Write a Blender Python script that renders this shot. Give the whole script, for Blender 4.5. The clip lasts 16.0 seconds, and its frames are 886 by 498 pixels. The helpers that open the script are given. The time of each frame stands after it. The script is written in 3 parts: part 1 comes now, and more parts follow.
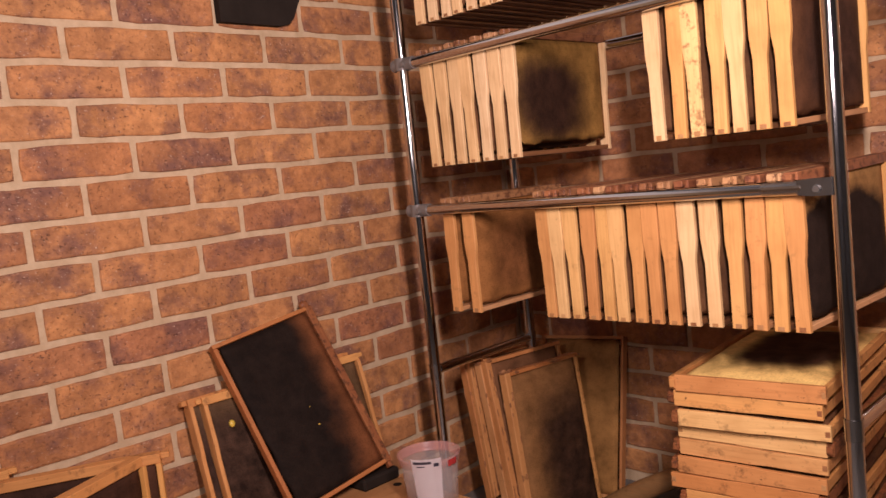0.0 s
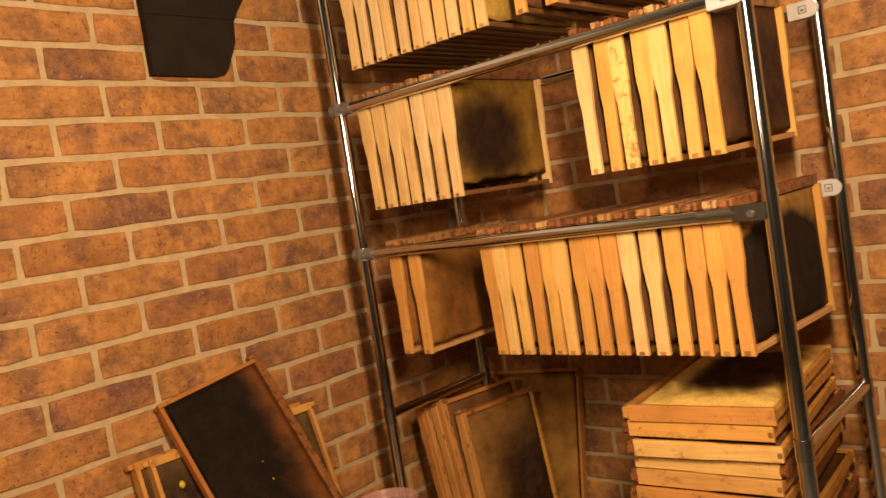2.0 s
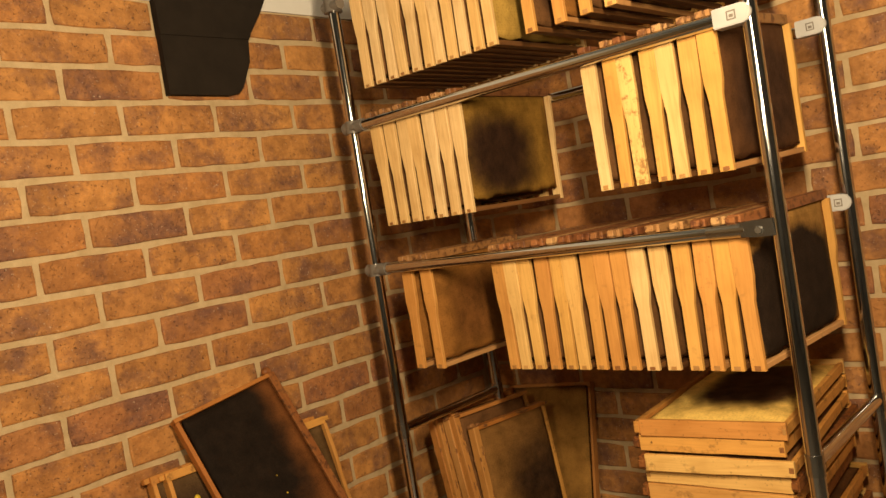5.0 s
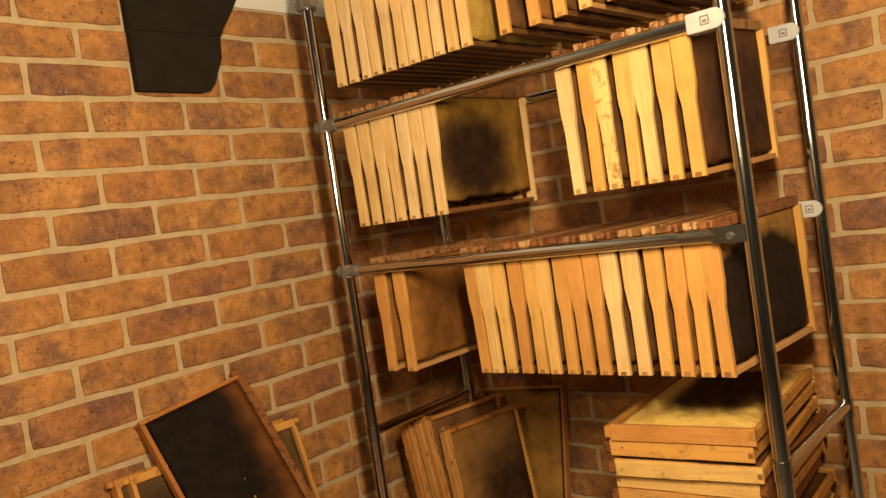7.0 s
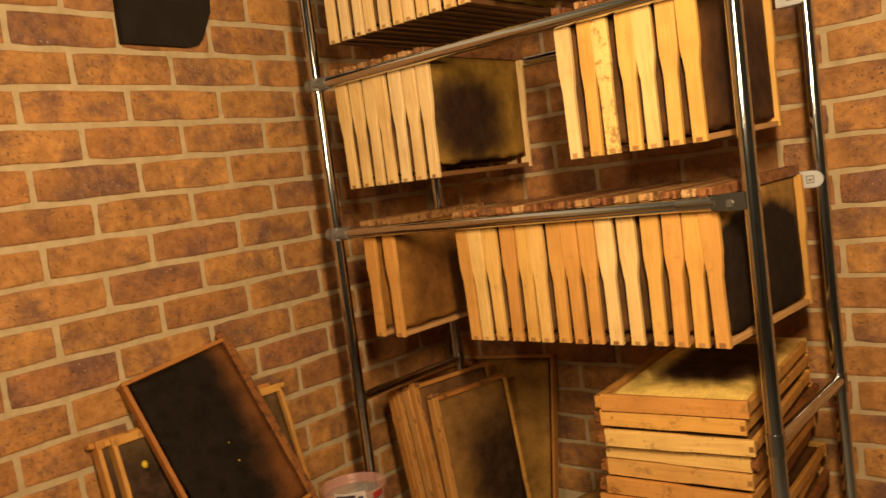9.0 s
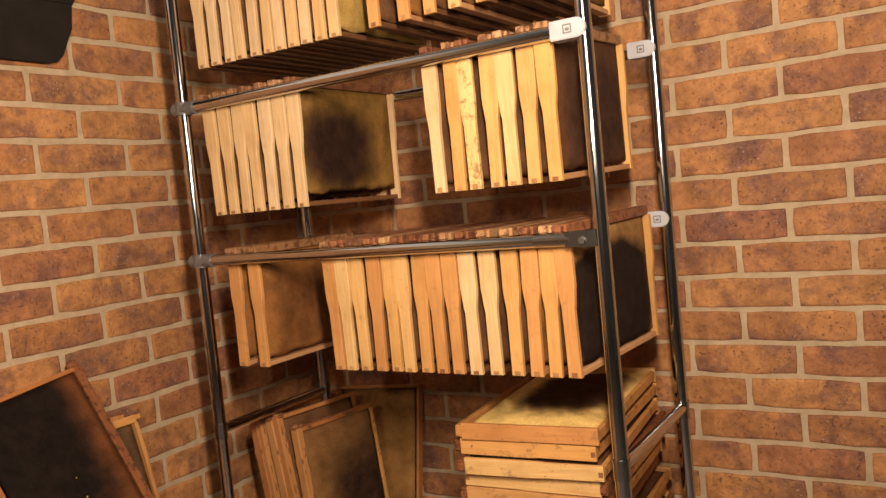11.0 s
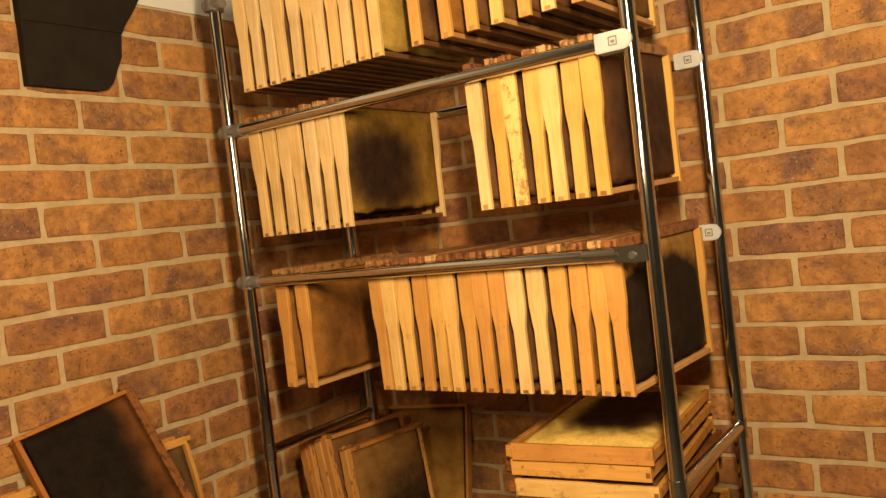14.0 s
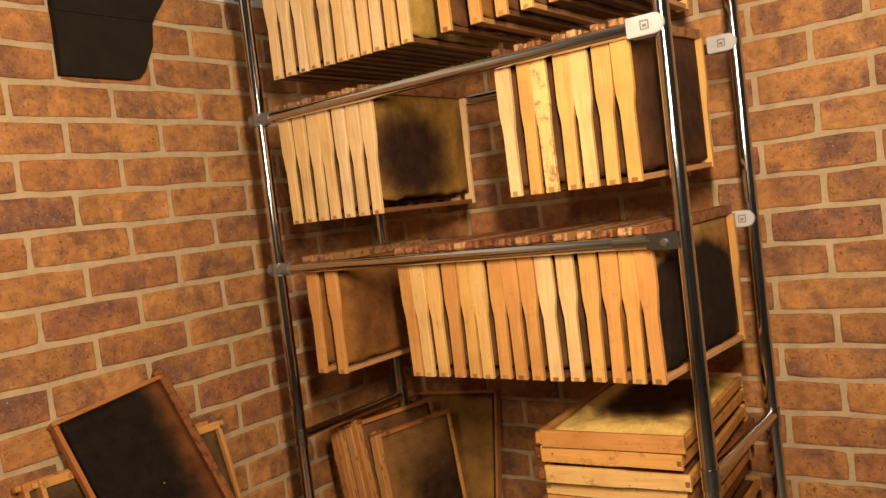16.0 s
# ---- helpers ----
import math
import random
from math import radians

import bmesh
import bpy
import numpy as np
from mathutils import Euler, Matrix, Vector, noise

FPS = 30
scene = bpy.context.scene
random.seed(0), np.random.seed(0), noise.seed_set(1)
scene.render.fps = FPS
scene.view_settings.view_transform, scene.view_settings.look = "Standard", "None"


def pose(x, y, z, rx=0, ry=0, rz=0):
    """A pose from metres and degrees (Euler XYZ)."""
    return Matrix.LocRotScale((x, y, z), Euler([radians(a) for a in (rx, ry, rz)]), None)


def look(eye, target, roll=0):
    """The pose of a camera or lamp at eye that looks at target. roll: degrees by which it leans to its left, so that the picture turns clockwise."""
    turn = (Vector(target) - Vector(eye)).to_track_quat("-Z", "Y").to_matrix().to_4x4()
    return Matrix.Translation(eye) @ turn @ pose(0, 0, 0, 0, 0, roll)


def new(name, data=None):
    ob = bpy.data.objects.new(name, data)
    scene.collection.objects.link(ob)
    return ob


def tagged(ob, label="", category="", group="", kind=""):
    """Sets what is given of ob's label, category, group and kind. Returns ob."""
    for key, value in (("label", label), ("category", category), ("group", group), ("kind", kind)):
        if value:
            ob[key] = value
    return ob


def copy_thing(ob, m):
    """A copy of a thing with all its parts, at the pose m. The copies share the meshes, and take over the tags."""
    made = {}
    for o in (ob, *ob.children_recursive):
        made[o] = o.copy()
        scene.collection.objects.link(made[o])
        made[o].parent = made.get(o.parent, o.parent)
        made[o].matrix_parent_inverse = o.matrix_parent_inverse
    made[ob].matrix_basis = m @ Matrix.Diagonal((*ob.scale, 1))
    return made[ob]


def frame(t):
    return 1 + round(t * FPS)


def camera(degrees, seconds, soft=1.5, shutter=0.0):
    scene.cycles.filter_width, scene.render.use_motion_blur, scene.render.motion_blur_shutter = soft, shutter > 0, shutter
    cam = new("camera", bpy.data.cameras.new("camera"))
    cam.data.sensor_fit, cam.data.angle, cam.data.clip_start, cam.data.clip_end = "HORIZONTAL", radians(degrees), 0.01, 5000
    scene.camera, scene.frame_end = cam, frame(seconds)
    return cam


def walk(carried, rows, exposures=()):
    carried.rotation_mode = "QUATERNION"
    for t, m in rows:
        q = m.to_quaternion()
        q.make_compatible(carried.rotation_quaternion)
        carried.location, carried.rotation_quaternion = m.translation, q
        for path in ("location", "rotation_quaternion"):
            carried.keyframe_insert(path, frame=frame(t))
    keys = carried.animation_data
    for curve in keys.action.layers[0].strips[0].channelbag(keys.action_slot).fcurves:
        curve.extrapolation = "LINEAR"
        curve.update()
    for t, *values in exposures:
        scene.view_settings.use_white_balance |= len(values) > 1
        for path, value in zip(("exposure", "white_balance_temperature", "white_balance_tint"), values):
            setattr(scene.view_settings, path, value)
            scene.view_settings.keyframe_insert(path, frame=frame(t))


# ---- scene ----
cam = camera(57.1, 16.0, shutter=0.4)

PATH = [
    (0, (1.744, -2.057, 0.999), (0.331, -0.654, 0.811), -6.1),
    (0.5, (1.745, -2.052, 1.0), (0.37, -0.612, 0.811), -5.4),
    (1, (1.757, -2.051, 1.006), (0.406, -0.584, 0.862), -6.2),
    (1.5, (1.775, -2.02, 1.008), (0.505, -0.479, 0.896), -6.9),
    (2, (1.754, -2.035, 1.005), (0.424, -0.546, 0.893), -9.0),
    (2.5, (1.756, -2.031, 1.009), (0.401, -0.564, 0.893), -9.9),
    (3, (1.755, -2.023, 1.009), (0.424, -0.534, 0.905), -9.5),
    (3.5, (1.758, -2.026, 1.015), (0.422, -0.541, 0.931), -8.7),
    (5.8, (1.776, -2.05, 1.013), (0.417, -0.584, 0.934), -9.5),
    (6, (1.777, -2.05, 1.014), (0.428, -0.575, 0.927), -9.5),
    (6.5, (1.777, -2.039, 1.014), (0.46, -0.537, 0.921), -9.0),
    (7, (1.769, -2.024, 1.017), (0.457, -0.517, 0.929), -8.6),
    (7.5, (1.766, -2.014, 1.014), (0.444, -0.515, 0.926), -8.6),
    (8, (1.759, -2.01, 1.006), (0.442, -0.509, 0.89), -9.0),
    (8.5, (1.759, -2.003, 1.004), (0.432, -0.514, 0.868), -9.3),
    (9, (1.742, -1.995, 1.002), (0.441, -0.485, 0.839), -7.4),
    (9.5, (1.732, -1.972, 1.001), (0.587, -0.341, 0.834), -3.4),
    (9.7, (1.731, -1.972, 1.004), (0.637, -0.304, 0.858), -2.5),
    (11.8, (1.801, -2.011, 1.003), (0.704, -0.343, 0.892), -7.8),
    (12, (1.803, -2.011, 1.004), (0.689, -0.354, 0.9), -8.1),
    (12.5, (1.801, -2.012, 0.998), (0.675, -0.363, 0.895), -7.8),
    (13, (1.786, -2.01, 1.0), (0.663, -0.358, 0.896), -6.6),
    (13.5, (1.776, -2.005, 1.002), (0.642, -0.36, 0.918), -6.3),
    (14, (1.76, -1.989, 1.002), (0.618, -0.348, 0.933), -6.7),
    (14.5, (1.761, -1.991, 1.004), (0.613, -0.355, 0.944), -6.8),
    (15, (1.759, -1.994, 1.004), (0.603, -0.363, 0.936), -6.4),
    (15.5, (1.752, -1.987, 0.999), (0.577, -0.371, 0.897), -6.4),
    (16, (1.758, -1.988, 1.006), (0.557, -0.392, 0.909), -6.9),
]
GRADE = [
    (0, 0.02, 4800, 35),
    (0.5, 0.03, 5400, 28),
    (1, 0.02, 4750, 24),
    (1.5, 0.02, 5000, 22),
    (2, 0, 6500, 16),
    (2.5, 0, 6400, 11),
    (3, -0.02, 6300, 7),
    (3.5, -0.02, 6200, 6),
    (6, -0.05, 6100, 3),
    (8, -0.07, 6150, 4),
    (8.5, -0.07, 6400, 5),
    (9, -0.13, 6500, 6),
    (9.5, -0.10, 5600, 10),
    (12, 0.08, 5000, 17),
    (12.5, 0.02, 6600, 11),
    (13, 0.05, 6700, 13),
    (13.5, 0.02, 5100, 10),
    (14, 0.01, 6450, 4),
    (14.5, 0.02, 6250, 13),
    (15, -0.06, 6250, 17),
    (15.5, -0.1, 6600, 17),
    (16, -0.03, 5500, 12),
]
walk(cam, [(t, look(eye, target, roll)) for t, eye, target, roll in PATH], GRADE)

# ---- world and light ----
world = bpy.data.worlds.new("world")
world.use_nodes = True
scene.world = world
world.node_tree.nodes["Background"].inputs[0].default_value = (1.0, 0.75, 0.5, 1)
world.node_tree.nodes["Background"].inputs[1].default_value = 0.02

# a warm upright light tube beside the viewer, and a small warm bulb lower down
def lamp_at(kind, spot_at, watts, colour):
    data = bpy.data.lights.new("work_lamp", kind)
    data.energy, data.color = watts, colour
    ob = new("work_lamp_light", data)
    ob.location = spot_at
    return ob, data


WARM = (1.0, 0.71, 0.41)
strip, strip_data = lamp_at("AREA", (1.72, -1.75, 1.37), 37.0, WARM)
strip_data.shape, strip_data.size, strip_data.size_y = "RECTANGLE", 0.060, 0.38
strip.rotation_euler = Vector((-0.62, 0.78, -0.06)).to_track_quat("-Z", "Y").to_euler()
bulb, bulb_data = lamp_at("POINT", (1.42, -2.04, 1.17), 25.0, WARM)
bulb_data.shadow_soft_size = 0.035


# ---- materials ----
def mat(name):
    m = bpy.data.materials.new(name)
    m.use_nodes = True
    nt = m.node_tree
    return m, nt, nt.nodes["Principled BSDF"]


def node(nt, kind, **values):
    n = nt.nodes.new("ShaderNode" + kind)
    for key, value in values.items():
        n.inputs[key.replace("_", " ")].default_value = value
    return n


def coords(nt, spread=40.0, scale=(1, 1, 1)):
    """Object coordinates, shifted by each object's own random number."""
    tc, info = node(nt, "TexCoord"), node(nt, "ObjectInfo")
    shift = node(nt, "VectorMath")
    shift.operation = "MULTIPLY_ADD"
    comb = node(nt, "CombineXYZ")
    for i in range(3):
        nt.links.new(info.outputs["Random"], comb.inputs[i])
    shift.inputs[1].default_value = (spread, spread * 1.7, spread * 0.6)
    nt.links.new(comb.outputs[0], shift.inputs[0])
    mp = node(nt, "Mapping")
    mp.inputs["Scale"].default_value = scale
    nt.links.new(tc.outputs["Object"], mp.inputs[0])
    nt.links.new(mp.outputs[0], shift.inputs[2])
    return shift.outputs[0], tc.outputs["Object"], info.outputs["Random"]


def noise_tex(nt, vec, scale, detail=4.0, rough=0.55):
    n = node(nt, "TexNoise", Scale=scale, Detail=detail, Roughness=rough)
    nt.links.new(vec, n.inputs["Vector"])
    return n.outputs["Fac"]


def ramp(nt, fac, stops):
    r = node(nt, "ValToRGB")
    el = r.color_ramp.elements
    while len(el) < len(stops):
        el.new(0.5)
    for e, (p, c) in zip(el, stops):
        e.position = p
        e.color = (*c, 1) if len(c) == 3 else c
    nt.links.new(fac, r.inputs[0])
    return r.outputs[0]


def mix(nt, fac, a, b, blend="MIX"):
    n = nt.nodes.new("ShaderNodeMix")
    n.data_type, n.blend_type = "RGBA", blend
    for sock, v in ((n.inputs[0], fac), (n.inputs[6], a), (n.inputs[7], b)):
        if isinstance(v, (int, float)):
            sock.default_value = v
        elif isinstance(v, tuple):
            sock.default_value = (*v, 1)
        else:
            nt.links.new(v, sock)
    return n.outputs[2]


def bump(nt, bsdf, height, strength=0.4, dist=0.002):
    b = node(nt, "Bump", Strength=strength, Distance=dist)
    nt.links.new(height, b.inputs["Height"])
    nt.links.new(b.outputs[0], bsdf.inputs["Normal"])


def math_node(nt, op, a, b=0.0, c=0.0):
    n = nt.nodes.new("ShaderNodeMath")
    n.operation = op
    for i, v in enumerate((a, b, c)):
        if isinstance(v, (int, float)):
            n.inputs[i].default_value = v
        else:
            nt.links.new(v, n.inputs[i])
    return n.outputs[0]


def brick_material():
    m, nt, b = mat("fired_brick")
    vec, local, rnd = coords(nt)
    base = ramp(nt, rnd, [(0.0, (0.46, 0.200, 0.062)), (0.35, (0.55, 0.265, 0.080)), (0.7, (0.50, 0.230, 0.074)), (1.0, (0.42, 0.180, 0.070))])
    cloud = ramp(nt, noise_tex(nt, vec, 7.0, 5, 0.6), [(0.35, (0.72, 0.70, 0.70)), (0.65, (1.12, 1.12, 1.08))])
    base = mix(nt, 1.0, base, cloud, "MULTIPLY")
    warp = noise_tex(nt, vec, 9.5, 5, 0.68)
    scorch = ramp(nt, warp, [(0.48, (0, 0, 0)), (0.55, (0.45, 0.45, 0.45)), (0.66, (1, 1, 1))])
    base = mix(nt, math_node(nt, "MULTIPLY", scorch, 0.76), base, (0.150, 0.074, 0.064))
    mottle = ramp(nt, noise_tex(nt, vec, 42.0, 4, 0.65), [(0.32, (0.74, 0.70, 0.68)), (0.62, (1.10, 1.10, 1.06))])
    base = mix(nt, 1.0, base, mottle, "MULTIPLY")
    pits = ramp(nt, noise_tex(nt, vec, 150.0, 3, 0.6), [(0.33, (1, 1, 1)), (0.39, (0, 0, 0))])
    gather = ramp(nt, noise_tex(nt, vec, 8.0, 3, 0.55), [(0.42, (0.10, 0.10, 0.10)), (0.60, (0.85, 0.85, 0.85))])
    base = mix(nt, math_node(nt, "MULTIPLY", math_node(nt, "MULTIPLY", pits, 0.75), gather), base, (0.055, 0.030, 0.026))
    pale = ramp(nt, noise_tex(nt, vec, 190.0, 2, 0.5), [(0.66, (0, 0, 0)), (0.72, (1, 1, 1))])
    base = mix(nt, math_node(nt, "MULTIPLY", math_node(nt, "MULTIPLY_ADD", scorch, 0.5, 0.25), pale), base, (0.66, 0.50, 0.34))
    nt.links.new(base, b.inputs["Base Color"])
    b.inputs["Roughness"].default_value = 0.72
    b.inputs["Specular IOR Level"].default_value = 0.35
    h = math_node(nt, "ADD", noise_tex(nt, vec, 45.0, 5, 0.65), math_node(nt, "MULTIPLY", pits, -0.4))
    bump(nt, b, h, 0.75, 0.005)
    return m


def plain(name, c0, c1, scale, rough, bump_scale=120.0, bump_strength=0.3, dist=0.001, spec=0.4, metal=0.0):
    m, nt, b = mat(name)
    vec, local, rnd = coords(nt)
    f = noise_tex(nt, vec, scale, 6, 0.6)
    nt.links.new(ramp(nt, f, [(0.3, c0), (0.7, c1)]), b.inputs["Base Color"])
    b.inputs["Roughness"].default_value = rough
    b.inputs["Specular IOR Level"].default_value = spec
    b.inputs["Metallic"].default_value = metal
    if bump_strength:
        bump(nt, b, noise_tex(nt, vec, bump_scale, 4, 0.6), bump_strength, dist)
    return m


def wood(name, axis, tones, dirt=0.25, dirt_colour=(0.10, 0.045, 0.015), rough=0.55, spot=(38.0, 0.60, 0.72)):
    """Pine with grain along one axis; the tone varies from bar to bar."""
    stretch = {"x": (0.06, 1, 1), "y": (1, 0.06, 1), "z": (1, 1, 0.06)}[axis]
    m, nt, b = mat(name)
    vec, local, rnd = coords(nt, 30.0, stretch)
    vec2, _, _ = coords(nt, 55.0)
    base = ramp(nt, rnd, [(i / (len(tones) - 1), t) for i, t in enumerate(tones)])
    grain = noise_tex(nt, vec, 170.0, 5, 0.6)
    base = mix(nt, 1.0, base, ramp(nt, grain, [(0.28, (0.86, 0.81, 0.74)), (0.48, (0.98, 0.97, 0.96)), (0.75, (1.04, 1.04, 1.04))]), "MULTIPLY")
    broad = noise_tex(nt, vec2, 11.0, 3, 0.5)
    base = mix(nt, 1.0, base, ramp(nt, broad, [(0.28, (0.84, 0.78, 0.70)), (0.46, (0.97, 0.95, 0.92)), (0.68, (1.06, 1.05, 1.04))]), "MULTIPLY")
    spots = ramp(nt, noise_tex(nt, vec2, spot[0], 4, 0.7), [(spot[1], (0, 0, 0)), (spot[2], (1, 1, 1))])
    base = mix(nt, math_node(nt, "MULTIPLY", spots, dirt), base, dirt_colour)
    fibre = ramp(nt, noise_tex(nt, vec, 60.0, 3, 0.5), [(0.56, (0, 0, 0)), (0.60, (1, 1, 1)), (0.63, (0, 0, 0))])
    base = mix(nt, math_node(nt, "MULTIPLY", fibre, 0.24), base, (0.34, 0.15, 0.035))
    rings = math_node(nt, "SINE", math_node(nt, "MULTIPLY", noise_tex(nt, vec, 26.0, 2, 0.45), 75.0))
    lines = ramp(nt, math_node(nt, "MULTIPLY_ADD", rings, 0.5, 0.5), [(0.55, (0, 0, 0)), (0.95, (1, 1, 1))])
    base = mix(nt, math_node(nt, "MULTIPLY", lines, 0.13), base, (0.46, 0.21, 0.05))
    specks = ramp(nt, noise_tex(nt, vec2, 150.0, 3, 0.6), [(0.67, (0, 0, 0)), (0.73, (1, 1, 1))])
    base = mix(nt, math_node(nt, "MULTIPLY", specks, min(0.9, dirt * 1.4)), base, dirt_colour)
    nt.links.new(base, b.inputs["Base Color"])
    b.inputs["Roughness"].default_value = rough
    b.inputs["Specular IOR Level"].default_value = 0.35
    bump(nt, b, grain, 0.30, 0.0010)
    return m


def comb_material(name, rim, core, size, centre, reach=1.0, soft=0.35, streak=0.3):
    """Drawn wax: a dark area of its own outline, brood except where noted, on paler wax, with cell relief."""
    m, nt, b = mat(name)
    vec, local, rnd = coords(nt, 25.0)
    sep = node(nt, "SeparateXYZ")
    nt.links.new(local, sep.inputs[0])
    dy = math_node(nt, "DIVIDE", math_node(nt, "SUBTRACT", sep.outputs[1], centre[0]), size[0])
    dz = math_node(nt, "DIVIDE", math_node(nt, "SUBTRACT", sep.outputs[2], centre[1]), size[1])
    d4 = math_node(nt, "ADD", math_node(nt, "POWER", math_node(nt, "ABSOLUTE", dy), 3.0), math_node(nt, "POWER", math_node(nt, "ABSOLUTE", dz), 3.0))
    wob = math_node(nt, "MULTIPLY", math_node(nt, "SUBTRACT", noise_tex(nt, vec, 12.0, 4, 0.6), 0.5), 1.1)
    d = math_node(nt, "ADD", d4, wob)
    k = nt.nodes.new("ShaderNodeMapRange")
    k.interpolation_type = "SMOOTHSTEP"
    k.inputs["From Min"].default_value, k.inputs["From Max"].default_value = reach - soft, reach + soft
    nt.links.new(d, k.inputs[0])
    rims = ramp(nt, noise_tex(nt, vec, 16.0, 5, 0.6), [(0.28, tuple(c * 0.5 for c in rim)), (0.5, tuple(c * 0.9 for c in rim)), (0.72, tuple(min(1, c * 1.2) for c in rim))])
    cores = ramp(nt, noise_tex(nt, vec, 30.0, 4, 0.6), [(0.3, tuple(c * 0.7 for c in core)), (0.75, tuple(c * (1 + streak * 2) for c in core))])
    b.inputs["Roughness"].default_value = 0.8
    b.inputs["Specular IOR Level"].default_value = 0.12
    v = node(nt, "TexVoronoi", Scale=190.0)
    v.inputs["Randomness"].default_value = 0.6
    nt.links.new(local, v.inputs["Vector"])
    cells = ramp(nt, v.outputs["Distance"], [(0.10, (0.84, 0.83, 0.82)), (0.50, (1.10, 1.10, 1.09))])
    nt.links.new(mix(nt, 1.0, mix(nt, k.outputs[0], cores, rims), cells, "MULTIPLY"), b.inputs["Base Color"])
    bump(nt, b, v.outputs["Distance"], 0.4, 0.0012)
    return m


def chrome_material(name, tint, rough):
    m, nt, b = mat(name)
    vec, local, rnd = coords(nt)
    b.inputs["Base Color"].default_value = (*tint, 1)
    b.inputs["Metallic"].default_value = 1.0
    f = noise_tex(nt, vec, 22.0, 5, 0.65)
    nt.links.new(math_node(nt, "MULTIPLY_ADD", f, 0.08, rough - 0.025), b.inputs["Roughness"])
    return m


BRICK = brick_material()
MORTAR = plain("mortar", (0.47, 0.345, 0.19), (0.61, 0.47, 0.28), 28.0, 0.9, 160.0, 0.6, 0.003, 0.2)
PAINT = plain("white_wall_paint", (0.74, 0.72, 0.68), (0.82, 0.80, 0.77), 6.0, 0.8, 90.0, 0.15)
# walls and ceiling out of view; greys tuned for bounced light and chrome reflections
UNSEEN_WALL = plain("unseen_wall_dark_grey", (0.18, 0.195, 0.21), (0.23, 0.245, 0.26), 9.0, 0.75, 60.0, 0.3)
CEILING = plain("unseen_ceiling_grey", (0.22, 0.25, 0.28), (0.27, 0.30, 0.33), 7.0, 0.7, 60.0, 0.2)
FLOOR = plain("grey_floor_tile", (0.15, 0.14, 0.125), (0.20, 0.19, 0.17), 9.0, 0.5, 60.0, 0.15)
PINE = [(0.62, 0.335, 0.078), (0.69, 0.405, 0.108), (0.73, 0.485, 0.18), (0.64, 0.355, 0.090), (0.57, 0.275, 0.072), (0.70, 0.425, 0.115)]
PALE = [(0.73, 0.49, 0.20), (0.76, 0.56, 0.29), (0.70, 0.46, 0.17)]
OLD = [(0.50, 0.22, 0.055), (0.58, 0.29, 0.08), (0.42, 0.17, 0.04), (0.60, 0.33, 0.11)]
PINE_Z = wood("pine_end_bar", "z", PINE, 0.30)
PALE_Z = wood("pale_pine_end_bar", "z", PALE, 0.12)
SPOT_Z = wood("stained_pine_end_bar", "z", [(0.76, 0.50, 0.17), (0.78, 0.53, 0.19)], 0.70, (0.20, 0.075, 0.020), spot=(62.0, 0.50, 0.62))
ORANGE_Z = wood("orange_pine_end_bar", "z", [(0.60, 0.29, 0.075), (0.66, 0.34, 0.09)], 0.35)
PINE_Y = wood("pine_bar", "y", [(0.52, 0.27, 0.10), (0.60, 0.34, 0.14), (0.46, 0.22, 0.08)], 0.5)
LUG_Y = wood("propolis_stained_top_bar", "y", [(0.22, 0.085, 0.028), (0.46, 0.26, 0.10), (0.17, 0.060, 0.022), (0.34, 0.14, 0.050), (0.55, 0.34, 0.15), (0.20, 0.075, 0.022)], 0.80, (0.08, 0.026, 0.012), spot=(55.0, 0.50, 0.60))
NOTCH = wood("brown_end_grain", "y", [(0.34, 0.17, 0.05), (0.46, 0.26, 0.085), (0.22, 0.09, 0.03), (0.52, 0.31, 0.11)], 0.5)
# bottom bars on the rack, far darker than the end bars
DARK_BAR_Y = wood("dark_bottom_bar", "y", [(0.085, 0.036, 0.013), (0.15, 0.068, 0.024), (0.06, 0.024, 0.009), (0.19, 0.088, 0.030)], 0.5)
OLD_Z = wood("old_pine_end_bar", "z", OLD, 0.6)
OLD_Y = wood("old_pine_bar", "y", OLD, 0.6)
RUST_Z = wood("red_brown_end_bar", "z", [(0.40, 0.150, 0.030), (0.44, 0.175, 0.036)], 0.6)
RUST_Y = wood("red_brown_bar", "y", [(0.36, 0.130, 0.026), (0.41, 0.155, 0.032)], 0.6)
UMBER_Y = wood("dark_propolis_bar", "y", [(0.22, 0.078, 0.020), (0.27, 0.100, 0.026)], 0.8, (0.05, 0.018, 0.008), spot=(55.0, 0.50, 0.60))
STACK_Z = wood("stacked_pine_end_bar", "z", [(0.64, 0.32, 0.060), (0.76, 0.45, 0.115), (0.55, 0.23, 0.050), (0.79, 0.52, 0.18), (0.66, 0.34, 0.066)], 0.75, spot=(26.0, 0.56, 0.70))
STACK_Y = wood("stacked_pine_bar", "y", [(0.56, 0.26, 0.055), (0.66, 0.34, 0.080), (0.42, 0.17, 0.040)], 0.75, spot=(26.0, 0.54, 0.68))
PROPOLIS = plain("ragged_propolis", (0.13, 0.050, 0.016), (0.36, 0.17, 0.055), 60.0, 0.6, 150.0, 0.5, 0.002, 0.3)
POLE = wood("weathered_pole", "x", [(0.24, 0.135, 0.045), (0.26, 0.15, 0.05)], 0.5)
BOARD_Y = wood("board_wood", "y", [(0.46, 0.24, 0.08), (0.50, 0.27, 0.10)], 0.4)
COMB_BROWN = comb_material("brown_comb", (0.24, 0.12, 0.035), (0.10, 0.045, 0.016), (0.15, 0.10), (0.0, 0.12), 0.9, 0.7)
